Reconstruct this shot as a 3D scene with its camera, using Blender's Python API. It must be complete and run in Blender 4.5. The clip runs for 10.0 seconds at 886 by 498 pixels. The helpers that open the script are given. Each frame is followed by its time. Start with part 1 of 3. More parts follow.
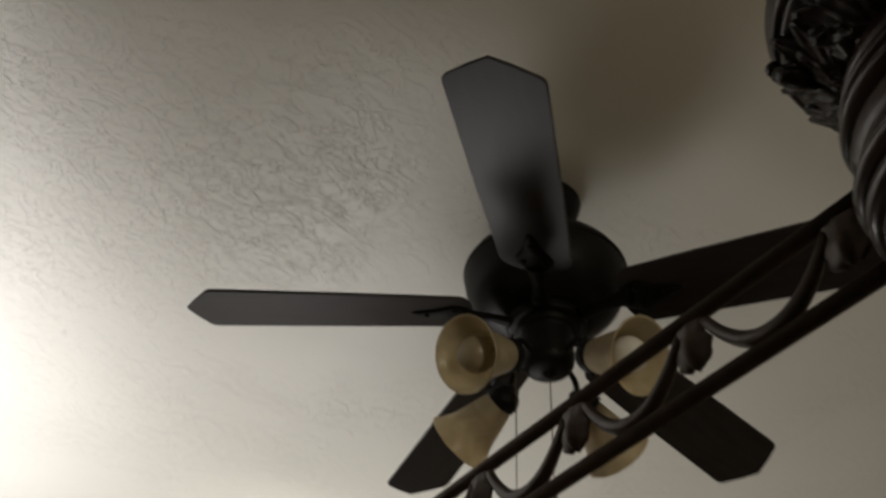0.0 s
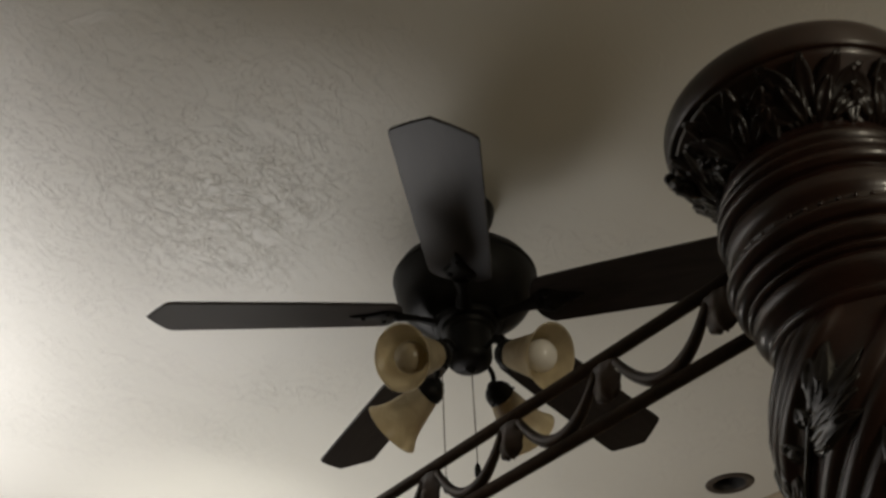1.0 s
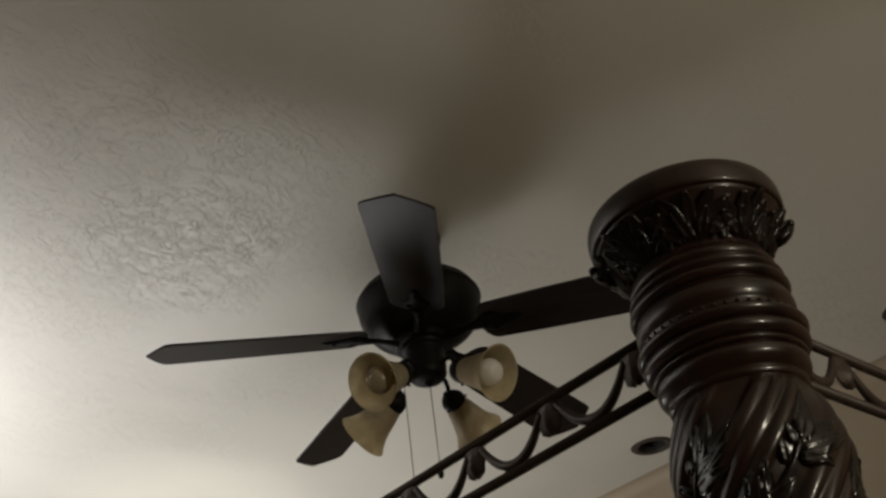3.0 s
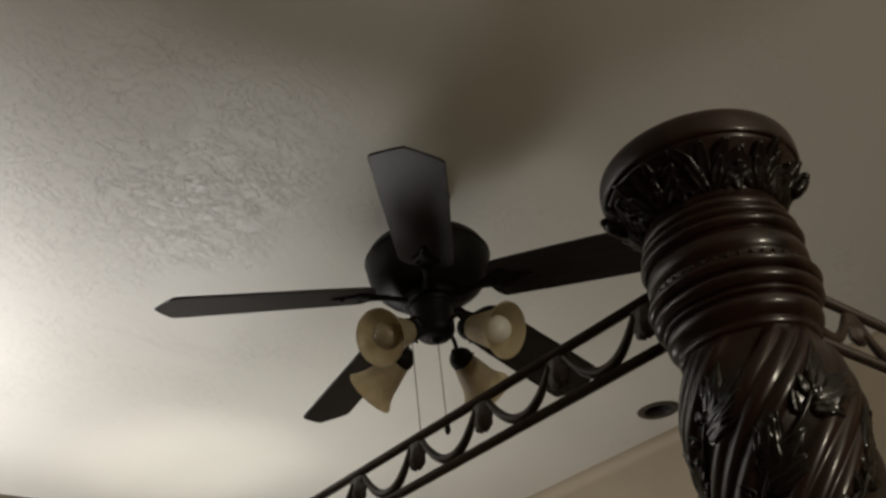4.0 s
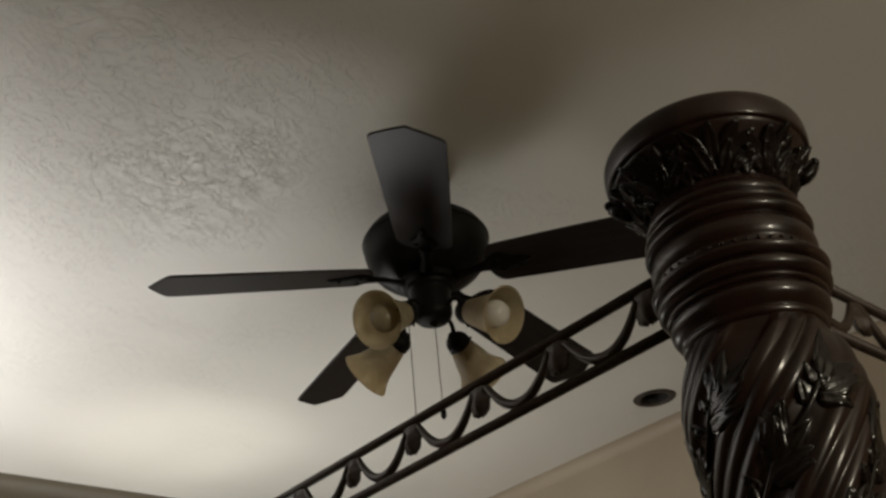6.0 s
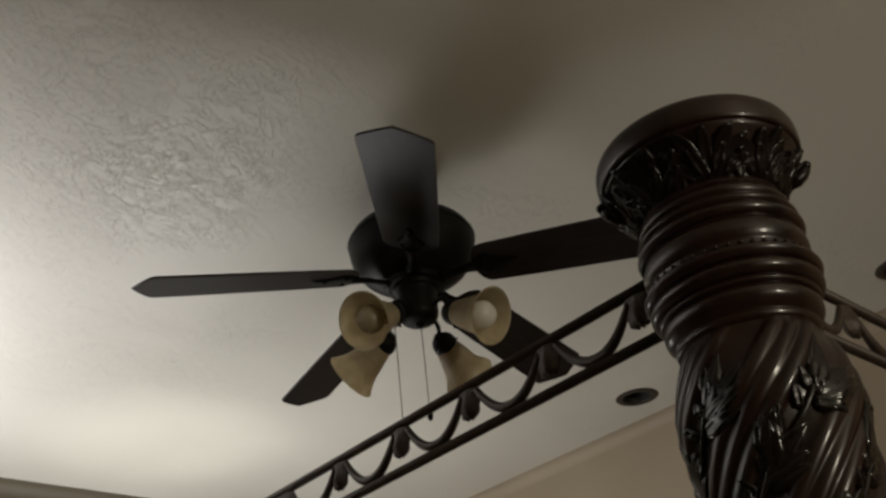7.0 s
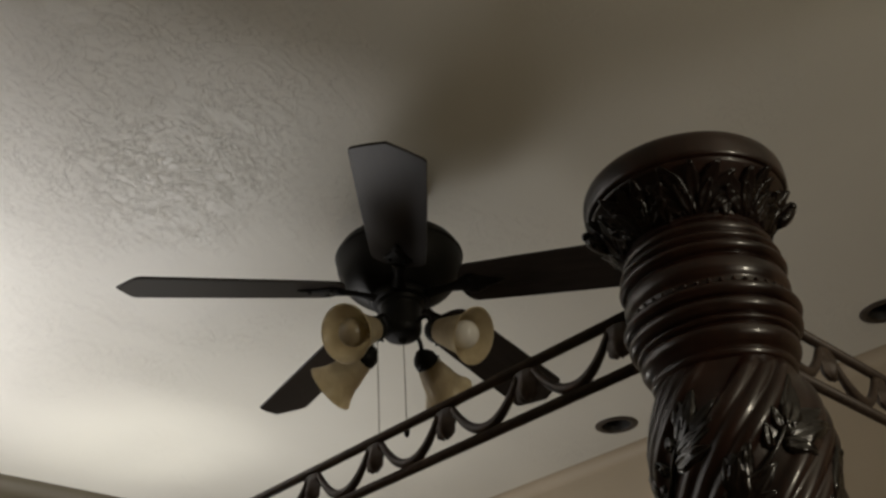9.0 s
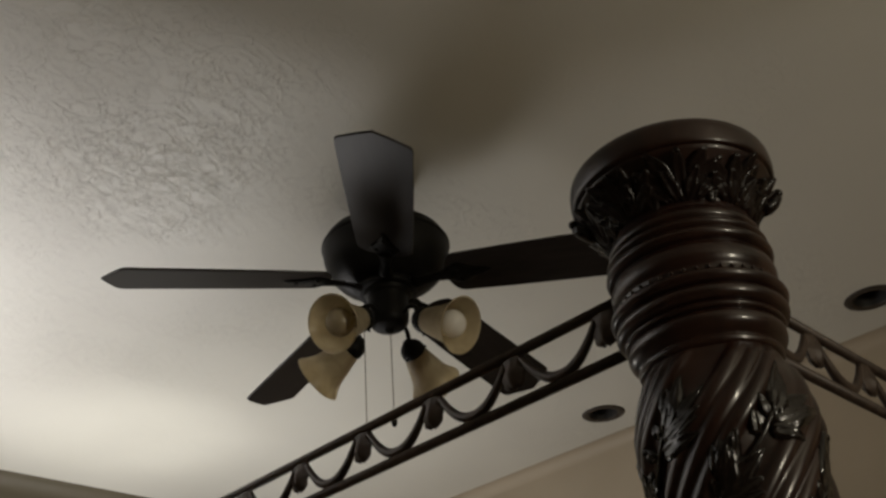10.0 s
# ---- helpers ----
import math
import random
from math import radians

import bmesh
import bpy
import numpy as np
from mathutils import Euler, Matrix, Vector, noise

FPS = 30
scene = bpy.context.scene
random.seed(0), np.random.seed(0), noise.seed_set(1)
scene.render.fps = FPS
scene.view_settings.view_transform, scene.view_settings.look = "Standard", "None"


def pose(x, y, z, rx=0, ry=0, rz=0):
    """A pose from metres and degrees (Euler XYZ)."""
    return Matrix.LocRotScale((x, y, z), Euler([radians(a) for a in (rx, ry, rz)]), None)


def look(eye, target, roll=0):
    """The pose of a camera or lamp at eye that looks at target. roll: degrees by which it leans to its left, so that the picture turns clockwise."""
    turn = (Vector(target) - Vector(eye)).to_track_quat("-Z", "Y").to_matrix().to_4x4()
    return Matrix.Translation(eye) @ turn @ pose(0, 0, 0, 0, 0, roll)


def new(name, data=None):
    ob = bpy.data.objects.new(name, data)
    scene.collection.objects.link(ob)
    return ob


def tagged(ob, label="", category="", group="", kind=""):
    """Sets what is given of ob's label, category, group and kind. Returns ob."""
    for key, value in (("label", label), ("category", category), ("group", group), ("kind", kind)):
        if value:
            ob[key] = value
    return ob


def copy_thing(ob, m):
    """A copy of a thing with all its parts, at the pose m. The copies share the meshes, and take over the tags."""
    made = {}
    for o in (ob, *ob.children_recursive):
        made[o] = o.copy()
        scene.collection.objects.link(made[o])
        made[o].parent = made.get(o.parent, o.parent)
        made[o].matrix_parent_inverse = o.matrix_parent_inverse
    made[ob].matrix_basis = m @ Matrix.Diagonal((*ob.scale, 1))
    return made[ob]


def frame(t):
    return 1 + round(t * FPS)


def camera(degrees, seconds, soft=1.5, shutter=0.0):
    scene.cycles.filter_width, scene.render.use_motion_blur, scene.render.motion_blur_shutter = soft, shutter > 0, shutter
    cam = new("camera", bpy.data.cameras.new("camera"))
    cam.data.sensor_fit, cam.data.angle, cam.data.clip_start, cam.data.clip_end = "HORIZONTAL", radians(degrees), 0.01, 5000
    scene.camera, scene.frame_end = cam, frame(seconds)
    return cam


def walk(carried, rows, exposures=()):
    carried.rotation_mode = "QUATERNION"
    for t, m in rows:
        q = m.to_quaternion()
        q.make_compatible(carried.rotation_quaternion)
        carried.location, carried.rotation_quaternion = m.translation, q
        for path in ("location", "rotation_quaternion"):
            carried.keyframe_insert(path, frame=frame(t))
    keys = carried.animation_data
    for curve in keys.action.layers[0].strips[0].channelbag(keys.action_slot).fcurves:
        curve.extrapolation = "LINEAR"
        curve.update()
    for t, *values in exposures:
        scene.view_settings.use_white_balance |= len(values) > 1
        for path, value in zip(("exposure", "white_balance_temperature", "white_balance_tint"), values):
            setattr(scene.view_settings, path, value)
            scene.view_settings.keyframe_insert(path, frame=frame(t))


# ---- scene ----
cam = camera(49.0, 10.0, soft=2.7, shutter=0.5)
PATH = [
    (0, (0.174, 0.059, 1.366), (0.923, 1.355, 2.693), 3.3),
    (0.5, (0.046, -0.025, 1.322), (0.969, 1.247, 2.558), -1.8),
    (1, (-0.048, -0.112, 1.316), (0.935, 1.112, 2.555), -2.6),
    (1.5, (-0.094, -0.195, 1.299), (0.875, 1.059, 2.52), -2.8),
    (2, (-0.161, -0.262, 1.295), (0.853, 0.988, 2.483), -3.7),
    (2.5, (-0.323, -0.31, 1.27), (0.761, 0.897, 2.439), -4.1),
    (3, (-0.33, -0.361, 1.279), (0.807, 0.819, 2.424), -8.3),
    (4.5, (-0.308, -0.327, 1.258), (0.831, 0.914, 2.337), -6.4),
    (5, (-0.303, -0.325, 1.262), (0.834, 0.904, 2.355), -5.9),
    (5.5, (-0.299, -0.323, 1.267), (0.841, 0.92, 2.342), -5.8),
    (7, (-0.312, -0.3, 1.289), (0.88, 0.908, 2.348), -6.9),
    (7.5, (-0.307, -0.311, 1.287), (0.877, 0.898, 2.353), -6.3),
    (8, (-0.31, -0.317, 1.286), (0.861, 0.896, 2.361), -4.6),
    (8.5, (-0.312, -0.315, 1.285), (0.883, 0.877, 2.358), -4.8),
    (9, (-0.309, -0.312, 1.29), (0.885, 0.87, 2.374), -3.8),
    (9.5, (-0.309, -0.31, 1.29), (0.893, 0.872, 2.366), -3.3),
    (10, (-0.306, -0.308, 1.290), (0.9145, 0.863, 2.356), -4.55),
]
walk(cam, [(t, look(eye, target, roll)) for t, eye, target, roll in PATH])


# ---- light ----
world = bpy.data.worlds.new("world")
scene.world = world
world.use_nodes = True
world.node_tree.nodes["Background"].inputs[0].default_value = (0.02, 0.02, 0.022, 1)
world.node_tree.nodes["Background"].inputs[1].default_value = 0.2


def lamp(name, at, watts, colour, radius):
    data = bpy.data.lights.new(name, "POINT")
    data.energy, data.color, data.shadow_soft_size = watts, colour, radius
    ob = new(name, data)
    ob.location = at
    return ob


# the lit table lamp beyond the bed: glowing shade, and the pool that its open top throws on the ceiling
lamp("table_lamp_light", (1.38, 3.12, 1.42), 9, (1.0, 0.95, 0.88), 0.20)


def upward(name, at, watts, colour, degrees, blend, radius):
    """The cone of light out of the open top of a lamp shade."""
    data = bpy.data.lights.new(name, "SPOT")
    data.energy, data.color, data.shadow_soft_size = watts, colour, radius
    data.spot_size, data.spot_blend = radians(degrees), blend
    x, y, z = at
    new(name, data).matrix_world = look(at, (x, y + 0.005, z + 1))


upward("table_lamp_wide_light", (1.38, 3.12, 1.50), 57, (1.0, 0.970, 0.955), 156, 0.25, 0.50)
upward("table_lamp_upward_light", (1.36, 3.10, 1.5), 17, (1.0, 0.97, 0.90), 52, 0.9, 0.12)
# a floor lamp in the far corner, whose wide cone ends across the ceiling
upward("floor_lamp_upward_light", (-0.90, 2.96, 1.45), 255, (0.98, 0.95, 0.99), 119, 0.46, 0.12)
# added, unseen source behind the camera: highlights on the post, fill on the ceiling
lamp("assumed_rear_light", (0.62, -2.1, 1.85), 56, (1.0, 0.905, 0.715), 0.14)


# ---- materials ----
def material(name):
    m = bpy.data.materials.new(name)
    m.use_nodes = True
    nt = m.node_tree
    return m, nt, nt.nodes["Principled BSDF"]


def node(nt, kind, **values):
    n = nt.nodes.new(kind)
    for key, value in values.items():
        n.inputs[key.replace("_", " ")].default_value = value
    return n


def ramp(nt, source, stops):
    r = nt.nodes.new("ShaderNodeValToRGB")
    els = r.color_ramp.elements
    while len(els) < len(stops):
        els.new(0.5)
    for e, (p, c) in zip(els, stops):
        e.position = p
        e.color = (*c, 1) if isinstance(c, tuple) else (c, c, c, 1)
    nt.links.new(source, r.inputs[0])
    return r.outputs[0]


def surface(name, low, high, rough, scale, bump=0.1, depth=0.002, metal=0.0, fine=140.0, stretch=(1, 1, 1), coat=0.0, rough_swing=0.08, spec=0.5):
    """Two scales of colour and gloss variation and a fine relief."""
    m, nt, b = material(name)
    tc = nt.nodes.new("ShaderNodeTexCoord")
    mp = nt.nodes.new("ShaderNodeMapping")
    mp.inputs["Scale"].default_value = stretch
    nt.links.new(tc.outputs["Object"], mp.inputs[0])
    a = node(nt, "ShaderNodeTexNoise", Scale=scale, Detail=5.0, Roughness=0.6)
    f = node(nt, "ShaderNodeTexNoise", Scale=fine, Detail=3.0)
    nt.links.new(mp.outputs[0], a.inputs["Vector"])
    nt.links.new(mp.outputs[0], f.inputs["Vector"])
    nt.links.new(ramp(nt, a.outputs[0], [(0.3, low), (0.7, high)]), b.inputs["Base Color"])
    nt.links.new(ramp(nt, a.outputs[0], [(0.25, rough - rough_swing), (0.75, rough + rough_swing)]), b.inputs["Roughness"])
    bp = node(nt, "ShaderNodeBump", Strength=bump, Distance=depth)
    nt.links.new(f.outputs[0], bp.inputs["Height"])
    nt.links.new(bp.outputs[0], b.inputs["Normal"])
    b.inputs["Metallic"].default_value = metal
    b.inputs["Coat Weight"].default_value = coat
    b.inputs["Coat Roughness"].default_value = 0.11
    b.inputs["Specular IOR Level"].default_value = spec
    return m


def plaster(name, low, high, rough, strength):
    """Skip-trowelled plaster under satin paint: flat islands with ragged raised edges, thrown on in patches and dragged one way."""
    m, nt, b = material(name)
    tc = nt.nodes.new("ShaderNodeTexCoord")
    mp = nt.nodes.new("ShaderNodeMapping")
    mp.inputs["Rotation"].default_value = (0, 0, radians(-22))
    mp.inputs["Scale"].default_value = (0.60, 1.0, 1.0)
    nt.links.new(tc.outputs["Object"], mp.inputs[0])
    big = node(nt, "ShaderNodeTexNoise", Scale=1.3, Detail=3.0)
    nt.links.new(tc.outputs["Object"], big.inputs["Vector"])
    nt.links.new(ramp(nt, big.outputs[0], [(0.3, low), (0.7, high)]), b.inputs["Base Color"])
    heights = []
    for scale, twist, stops in ((13.0, 2.2, [(0.44, 0.0), (0.485, 0.08), (0.505, 0.95), (0.53, 0.85), (0.66, 0.45)]),
                                (27.0, 1.4, [(0.47, 0.0), (0.505, 0.10), (0.525, 0.85), (0.60, 0.45)])):
        skip = node(nt, "ShaderNodeTexNoise", Scale=scale, Detail=7.0, Roughness=0.56, Distortion=twist)
        nt.links.new(mp.outputs[0], skip.inputs["Vector"])
        heights.append(ramp(nt, skip.outputs[0], stops))
    where = node(nt, "ShaderNodeTexNoise", Scale=2.4, Detail=4.0, Roughness=0.65, Distortion=0.6)
    shifted = nt.nodes.new("ShaderNodeMapping")
    shifted.inputs["Location"].default_value = (3.7, 1.9, 0.3)
    nt.links.new(mp.outputs[0], shifted.inputs[0])
    nt.links.new(shifted.outputs[0], where.inputs["Vector"])
    # the heaviest trowel work, thinning out round it
    spot = nt.nodes.new("ShaderNodeMapping")
    spot.vector_type = "TEXTURE"
    spot.inputs["Location"].default_value = (-0.12, 1.40, 2.8)
    spot.inputs["Scale"].default_value = (1.15, 0.95, 4.0)
    nt.links.new(tc.outputs["Object"], spot.inputs[0])
    heavy = nt.nodes.new("ShaderNodeTexGradient")
    heavy.gradient_type = "SPHERICAL"
    nt.links.new(spot.outputs[0], heavy.inputs[0])
    weight = nt.nodes.new("ShaderNodeMath")
    weight.operation = "MULTIPLY_ADD"
    weight.inputs[1].default_value = 0.42
    nt.links.new(heavy.outputs["Fac"], weight.inputs[0])
    nt.links.new(where.outputs[0], weight.inputs[2])
    masks = (ramp(nt, weight.outputs[0], [(0.45, 0.08), (0.80, 1.0)]), ramp(nt, weight.outputs[0], [(0.46, 0.06), (0.78, 0.8)]))
    total = None
    for height, mask in zip(heights, masks):
        mul = nt.nodes.new("ShaderNodeMath")
        mul.operation = "MULTIPLY"
        nt.links.new(height, mul.inputs[0])
        nt.links.new(mask, mul.inputs[1])
        if total is None:
            total = mul
        else:
            add = nt.nodes.new("ShaderNodeMath")
            nt.links.new(total.outputs[0], add.inputs[0])
            nt.links.new(mul.outputs[0], add.inputs[1])
            total = add
    grain = node(nt, "ShaderNodeTexNoise", Scale=210.0, Detail=3.0)
    nt.links.new(tc.outputs["Object"], grain.inputs["Vector"])
    b1 = node(nt, "ShaderNodeBump", Strength=strength, Distance=0.004)
    b2 = node(nt, "ShaderNodeBump", Strength=0.12, Distance=0.001)
    nt.links.new(total.outputs[0], b1.inputs["Height"])
    nt.links.new(grain.outputs[0], b2.inputs["Height"])
    nt.links.new(b1.outputs[0], b2.inputs["Normal"])
    nt.links.new(b2.outputs[0], b.inputs["Normal"])
    nt.links.new(ramp(nt, where.outputs[0], [(0.3, rough + 0.05), (0.7, rough - 0.05)]), b.inputs["Roughness"])
    return m


CEILING = plaster("ceiling_plaster", (0.655, 0.642, 0.575), (0.715, 0.702, 0.632), 0.43, 0.54)
WALL = plaster("wall_plaster", (0.350, 0.290, 0.208), (0.412, 0.345, 0.254), 0.6, 0.3)
WALL_DARK = plaster("dark_wall_plaster", (0.090, 0.076, 0.048), (0.115, 0.097, 0.062), 0.6, 0.3)
FLOOR = surface("carpet", (0.125, 0.092, 0.064), (0.175, 0.130, 0.092), 0.95, 9.0, 0.6, 0.006, fine=260.0)
WOOD = surface("mahogany", (0.0045, 0.0020, 0.0014), (0.0290, 0.0098, 0.0056), 0.34, 16.0, 0.14, 0.0012, stretch=(1, 1, 0.22), coat=0.28, rough_swing=0.07, spec=0.32)
CARVED = surface("carved_mahogany", (0.004, 0.0022, 0.0018), (0.011, 0.0048, 0.0036), 0.29, 30.0, 0.25, 0.0015, coat=0.0, spec=0.30)
LEAF = surface("polished_leaf_mahogany", (0.0035, 0.0024, 0.0021), (0.0120, 0.0070, 0.0058), 0.19, 30.0, 0.30, 0.0015, coat=0.12, spec=0.40)
IRON = surface("bronzed_iron", (0.030, 0.019, 0.014), (0.068, 0.045, 0.033), 0.50, 40.0, 0.25, 0.001, metal=0.1)
FAN_METAL = surface("dark_bronze", (0.0055, 0.0054, 0.0050), (0.0110, 0.0104, 0.0094), 0.48, 22.0, 0.08, 0.0008, metal=0.0, spec=0.13)
BLADE = surface("walnut_blade", (0.0185, 0.0150, 0.0130), (0.0300, 0.0245, 0.0210), 0.33, 7.0, 0.03, 0.0005, stretch=(1, 6, 1), fine=60.0, coat=0.0, rough_swing=0.02, spec=0.09)
BRACKET = surface("bracket_bronze", (0.0045, 0.0040, 0.0036), (0.0085, 0.0074, 0.0064), 0.45, 20.0, 0.08, 0.0006, coat=0.0, rough_swing=0.02, spec=0.05)
BLADE_EDGE = surface("blade_edge", (0.008, 0.006, 0.005), (0.014, 0.010, 0.008), 0.5, 20.0)
CHAIN = surface("aged_brass", (0.10, 0.075, 0.045), (0.17, 0.13, 0.08), 0.4, 60.0, metal=0.8)
CAN_TRIM = surface("can_trim", (0.030, 0.022, 0.016), (0.045, 0.033, 0.024), 0.5, 30.0)
CAN_DARK = surface("can_baffle", (0.012, 0.011, 0.010), (0.02, 0.018, 0.016), 0.6, 30.0)
BULB = surface("frosted_bulb", (0.78, 0.76, 0.72), (0.84, 0.82, 0.78), 0.22, 30.0, 0.02)

# darker copy of BULB: shade inside the front-left glass put into the colour
SHADED_BULB = surface("shaded_bulb", (0.30, 0.25, 0.16), (0.36, 0.30, 0.20), 0.3, 30.0, 0.02)


def glass_shade():
    """Tea-stained frosted glass: scatters light through, satin outside."""
    m, nt, b = material("tea_stained_glass")
    out = nt.nodes["Material Output"]
    tc = nt.nodes.new("ShaderNodeTexCoord")
    n = node(nt, "ShaderNodeTexNoise", Scale=22.0, Detail=5.0, Distortion=0.8)
    nt.links.new(tc.outputs["Object"], n.inputs["Vector"])
    col = ramp(nt, n.outputs[0], [(0.3, (0.58, 0.50, 0.345)), (0.7, (0.76, 0.69, 0.52))])
    nt.links.new(col, b.inputs["Base Color"])
    b.inputs["Roughness"].default_value = 0.3
    tr = nt.nodes.new("ShaderNodeBsdfTranslucent")
    nt.links.new(col, tr.inputs[0])
    mix = nt.nodes.new("ShaderNodeMixShader")
    mix.inputs[0].default_value = 0.58
    nt.links.new(b.outputs[0], mix.inputs[1])
    nt.links.new(tr.outputs[0], mix.inputs[2])
    nt.links.new(mix.outputs[0], out.inputs[0])
    return m


SHADE = glass_shade()


# ---- mesh helpers ----
def link_mesh(name, verts, faces, mat, parent=None, label="", smooth=True):
    me = bpy.data.meshes.new(name)
    me.from_pydata(verts, [], faces)
    me.materials.append(mat)
    bm = bmesh.new()
    bm.from_mesh(me)
    bmesh.ops.recalc_face_normals(bm, faces=bm.faces)
    bm.to_mesh(me)
    bm.free()
    if smooth:
        me.shade_smooth()
    ob = new(name, me)
    if parent:
        ob.parent = parent
    if label:
        tagged(ob, label)
    return ob


def empty(name, at, label, category, group="", kind=""):
    ob = new(name)
    ob.empty_display_size = 0.1
    ob.location = at
    return tagged(ob, label, category, group, kind)


def sharpen(ob, degrees=40):
    """Keep crisp turnings crisp under smooth shading."""
    me = ob.data
    bm = bmesh.new()
    bm.from_mesh(me)
    for e in bm.edges:
        if len(e.link_faces) == 2 and e.calc_face_angle(0) > radians(degrees):
            e.smooth = False
    bm.to_mesh(me)
    bm.free()
    return ob


def lathe(profile, steps=64, close=False):
    """Verts and faces of a turned body; profile rows are (radius, z)."""
    verts, faces = [], []
    for r, z in profile:
        for i in range(steps):
            a = 2 * math.pi * i / steps
            verts.append((r * math.cos(a), r * math.sin(a), z))
    rows = len(profile)
    for j in range(rows if close else rows - 1):
        k = (j + 1) % rows
        for i in range(steps):
            n = (i + 1) % steps
            faces.append((j * steps + i, j * steps + n, k * steps + n, k * steps + i))
    if not close:
        faces.append(tuple(range(steps)))
        faces.append(tuple(range((rows - 1) * steps, rows * steps)))
    return verts, faces


def smooth_profile(rows, per=4):
    """Catmull-Rom through profile rows, for rounded turnings."""
    out = []
    n = len(rows)
    for i in range(n - 1):
        p0, p1, p2, p3 = (Vector(rows[max(0, min(n - 1, i + d))]) for d in (-1, 0, 1, 2))
        for s in range(per):
            t = s / per
            q = 0.5 * (2 * p1 + (p2 - p0) * t + (2 * p0 - 5 * p1 + 4 * p2 - p3) * t * t + (3 * p1 - p0 - 3 * p2 + p3) * t ** 3)
            out.append((max(q[0], 0.0005), q[1]))
    out.append(tuple(rows[-1]))
    return out


def tube(points, radius, sides=10, flat=1.0, ends=True):
    """A round bar swept along points; radius may be a list; flat squeezes it sideways."""
    verts, faces = [], []
    pts = [Vector(p) for p in points]
    up = Vector((0, 0, 1))
    for i, p in enumerate(pts):
        d = (pts[min(i + 1, len(pts) - 1)] - pts[max(i - 1, 0)]).normalized()
        ref = up if abs(d.dot(up)) < 0.95 else Vector((1, 0, 0))
        s = d.cross(ref).normalized()
        u = s.cross(d).normalized()
        r = radius[i] if isinstance(radius, (list, tuple)) else radius
        for k in range(sides):
            a = 2 * math.pi * k / sides
            verts.append(p + s * (r * flat * math.cos(a)) + u * (r * math.sin(a)))
    for i in range(len(pts) - 1):
        for k in range(sides):
            n = (k + 1) % sides
            faces.append((i * sides + k, i * sides + n, (i + 1) * sides + n, (i + 1) * sides + k))
    if ends:
        faces.append(tuple(range(sides)))
        faces.append(tuple(range((len(pts) - 1) * sides, len(pts) * sides)))
    return verts, faces


def join(*pieces):
    verts, faces = [], []
    for v, f in pieces:
        n = len(verts)
        verts += [tuple(p) for p in v]
        faces += [tuple(i + n for i in q) for q in f]
    return verts, faces


def moved(piece, m):
    v, f = piece
    return [tuple(m @ Vector(p)) for p in v], f


def box(x0, y0, z0, x1, y1, z1):
    v = [(x, y, z) for z in (z0, z1) for y in (y0, y1) for x in (x0, x1)]
    return v, [(0, 1, 3, 2), (4, 5, 7, 6), (0, 1, 5, 4), (2, 3, 7, 6), (0, 2, 6, 4), (1, 3, 7, 5)]


def bezier(p0, p1, p2, p3, n=14):
    p0, p1, p2, p3 = (Vector(p) for p in (p0, p1, p2, p3))
    return [p0 * (1 - t) ** 3 + p1 * 3 * t * (1 - t) ** 2 + p2 * 3 * t * t * (1 - t) + p3 * t ** 3 for t in (i / n for i in range(n + 1))]


# ---- the room ----
WEST, EAST, SOUTH, NORTH, TOP = -2.2, 3.08, -2.9, 3.80, 2.8
CANS = [(2.818, 1.856), (2.785, 0.685)]

bm = bmesh.new()
loops = [[(WEST - 0.15, SOUTH - 0.15), (EAST + 0.15, SOUTH - 0.15), (EAST + 0.15, NORTH + 0.15), (WEST - 0.15, NORTH + 0.15)]]
for cx, cy in CANS:
    loops.append([(cx + 0.066 * math.cos(2 * math.pi * i / 40), cy + 0.066 * math.sin(2 * math.pi * i / 40)) for i in range(40)])
edges = []
for lp in loops:
    vs = [bm.verts.new((x, y, TOP)) for x, y in lp]
    edges += [bm.edges.new((vs[i], vs[(i + 1) % len(vs)])) for i in range(len(vs))]
bmesh.ops.triangle_fill(bm, use_beauty=True, edges=edges)
bmesh.ops.recalc_face_normals(bm, faces=bm.faces)
geom = bmesh.ops.extrude_face_region(bm, geom=list(bm.faces))
bmesh.ops.translate(bm, vec=(0, 0, 0.2), verts=[g for g in geom["geom"] if isinstance(g, bmesh.types.BMVert)])
bmesh.ops.recalc_face_normals(bm, faces=bm.faces)
me = bpy.data.meshes.new("ceiling")
bm.to_mesh(me)
bm.free()
me.materials.append(CEILING)
tagged(new("ceiling", me), "off-white satin ceiling with hand-trowelled plaster texture", "ceiling", kind="structure")

for name, b in (
    ("wall_north", (WEST - 0.15, NORTH, 0, EAST + 0.15, NORTH + 0.15, TOP)),
    ("wall_south", (WEST - 0.15, SOUTH - 0.15, 0, EAST + 0.15, SOUTH, TOP)),
    ("wall_east", (EAST, SOUTH, 0, EAST + 0.15, NORTH, TOP)),
    ("wall_west", (WEST - 0.15, SOUTH, 0, WEST, NORTH, TOP)),
):
    # the south wall is unseen; its dark colour cuts light bounced onto the post
    dark = name in ("wall_north", "wall_west", "wall_south")
    tagged(link_mesh(name, *box(*b), WALL_DARK if dark else WALL, smooth=False), "olive-brown textured plaster wall" if dark else "tan textured plaster wall of the bedroom", "wall", kind="structure")
tagged(link_mesh("floor", *box(WEST - 0.15, SOUTH - 0.15, -0.1, EAST + 0.15, NORTH + 0.15, 0), FLOOR, smooth=False), "dark brown carpet floor of the bedroom", "floor", kind="structure")


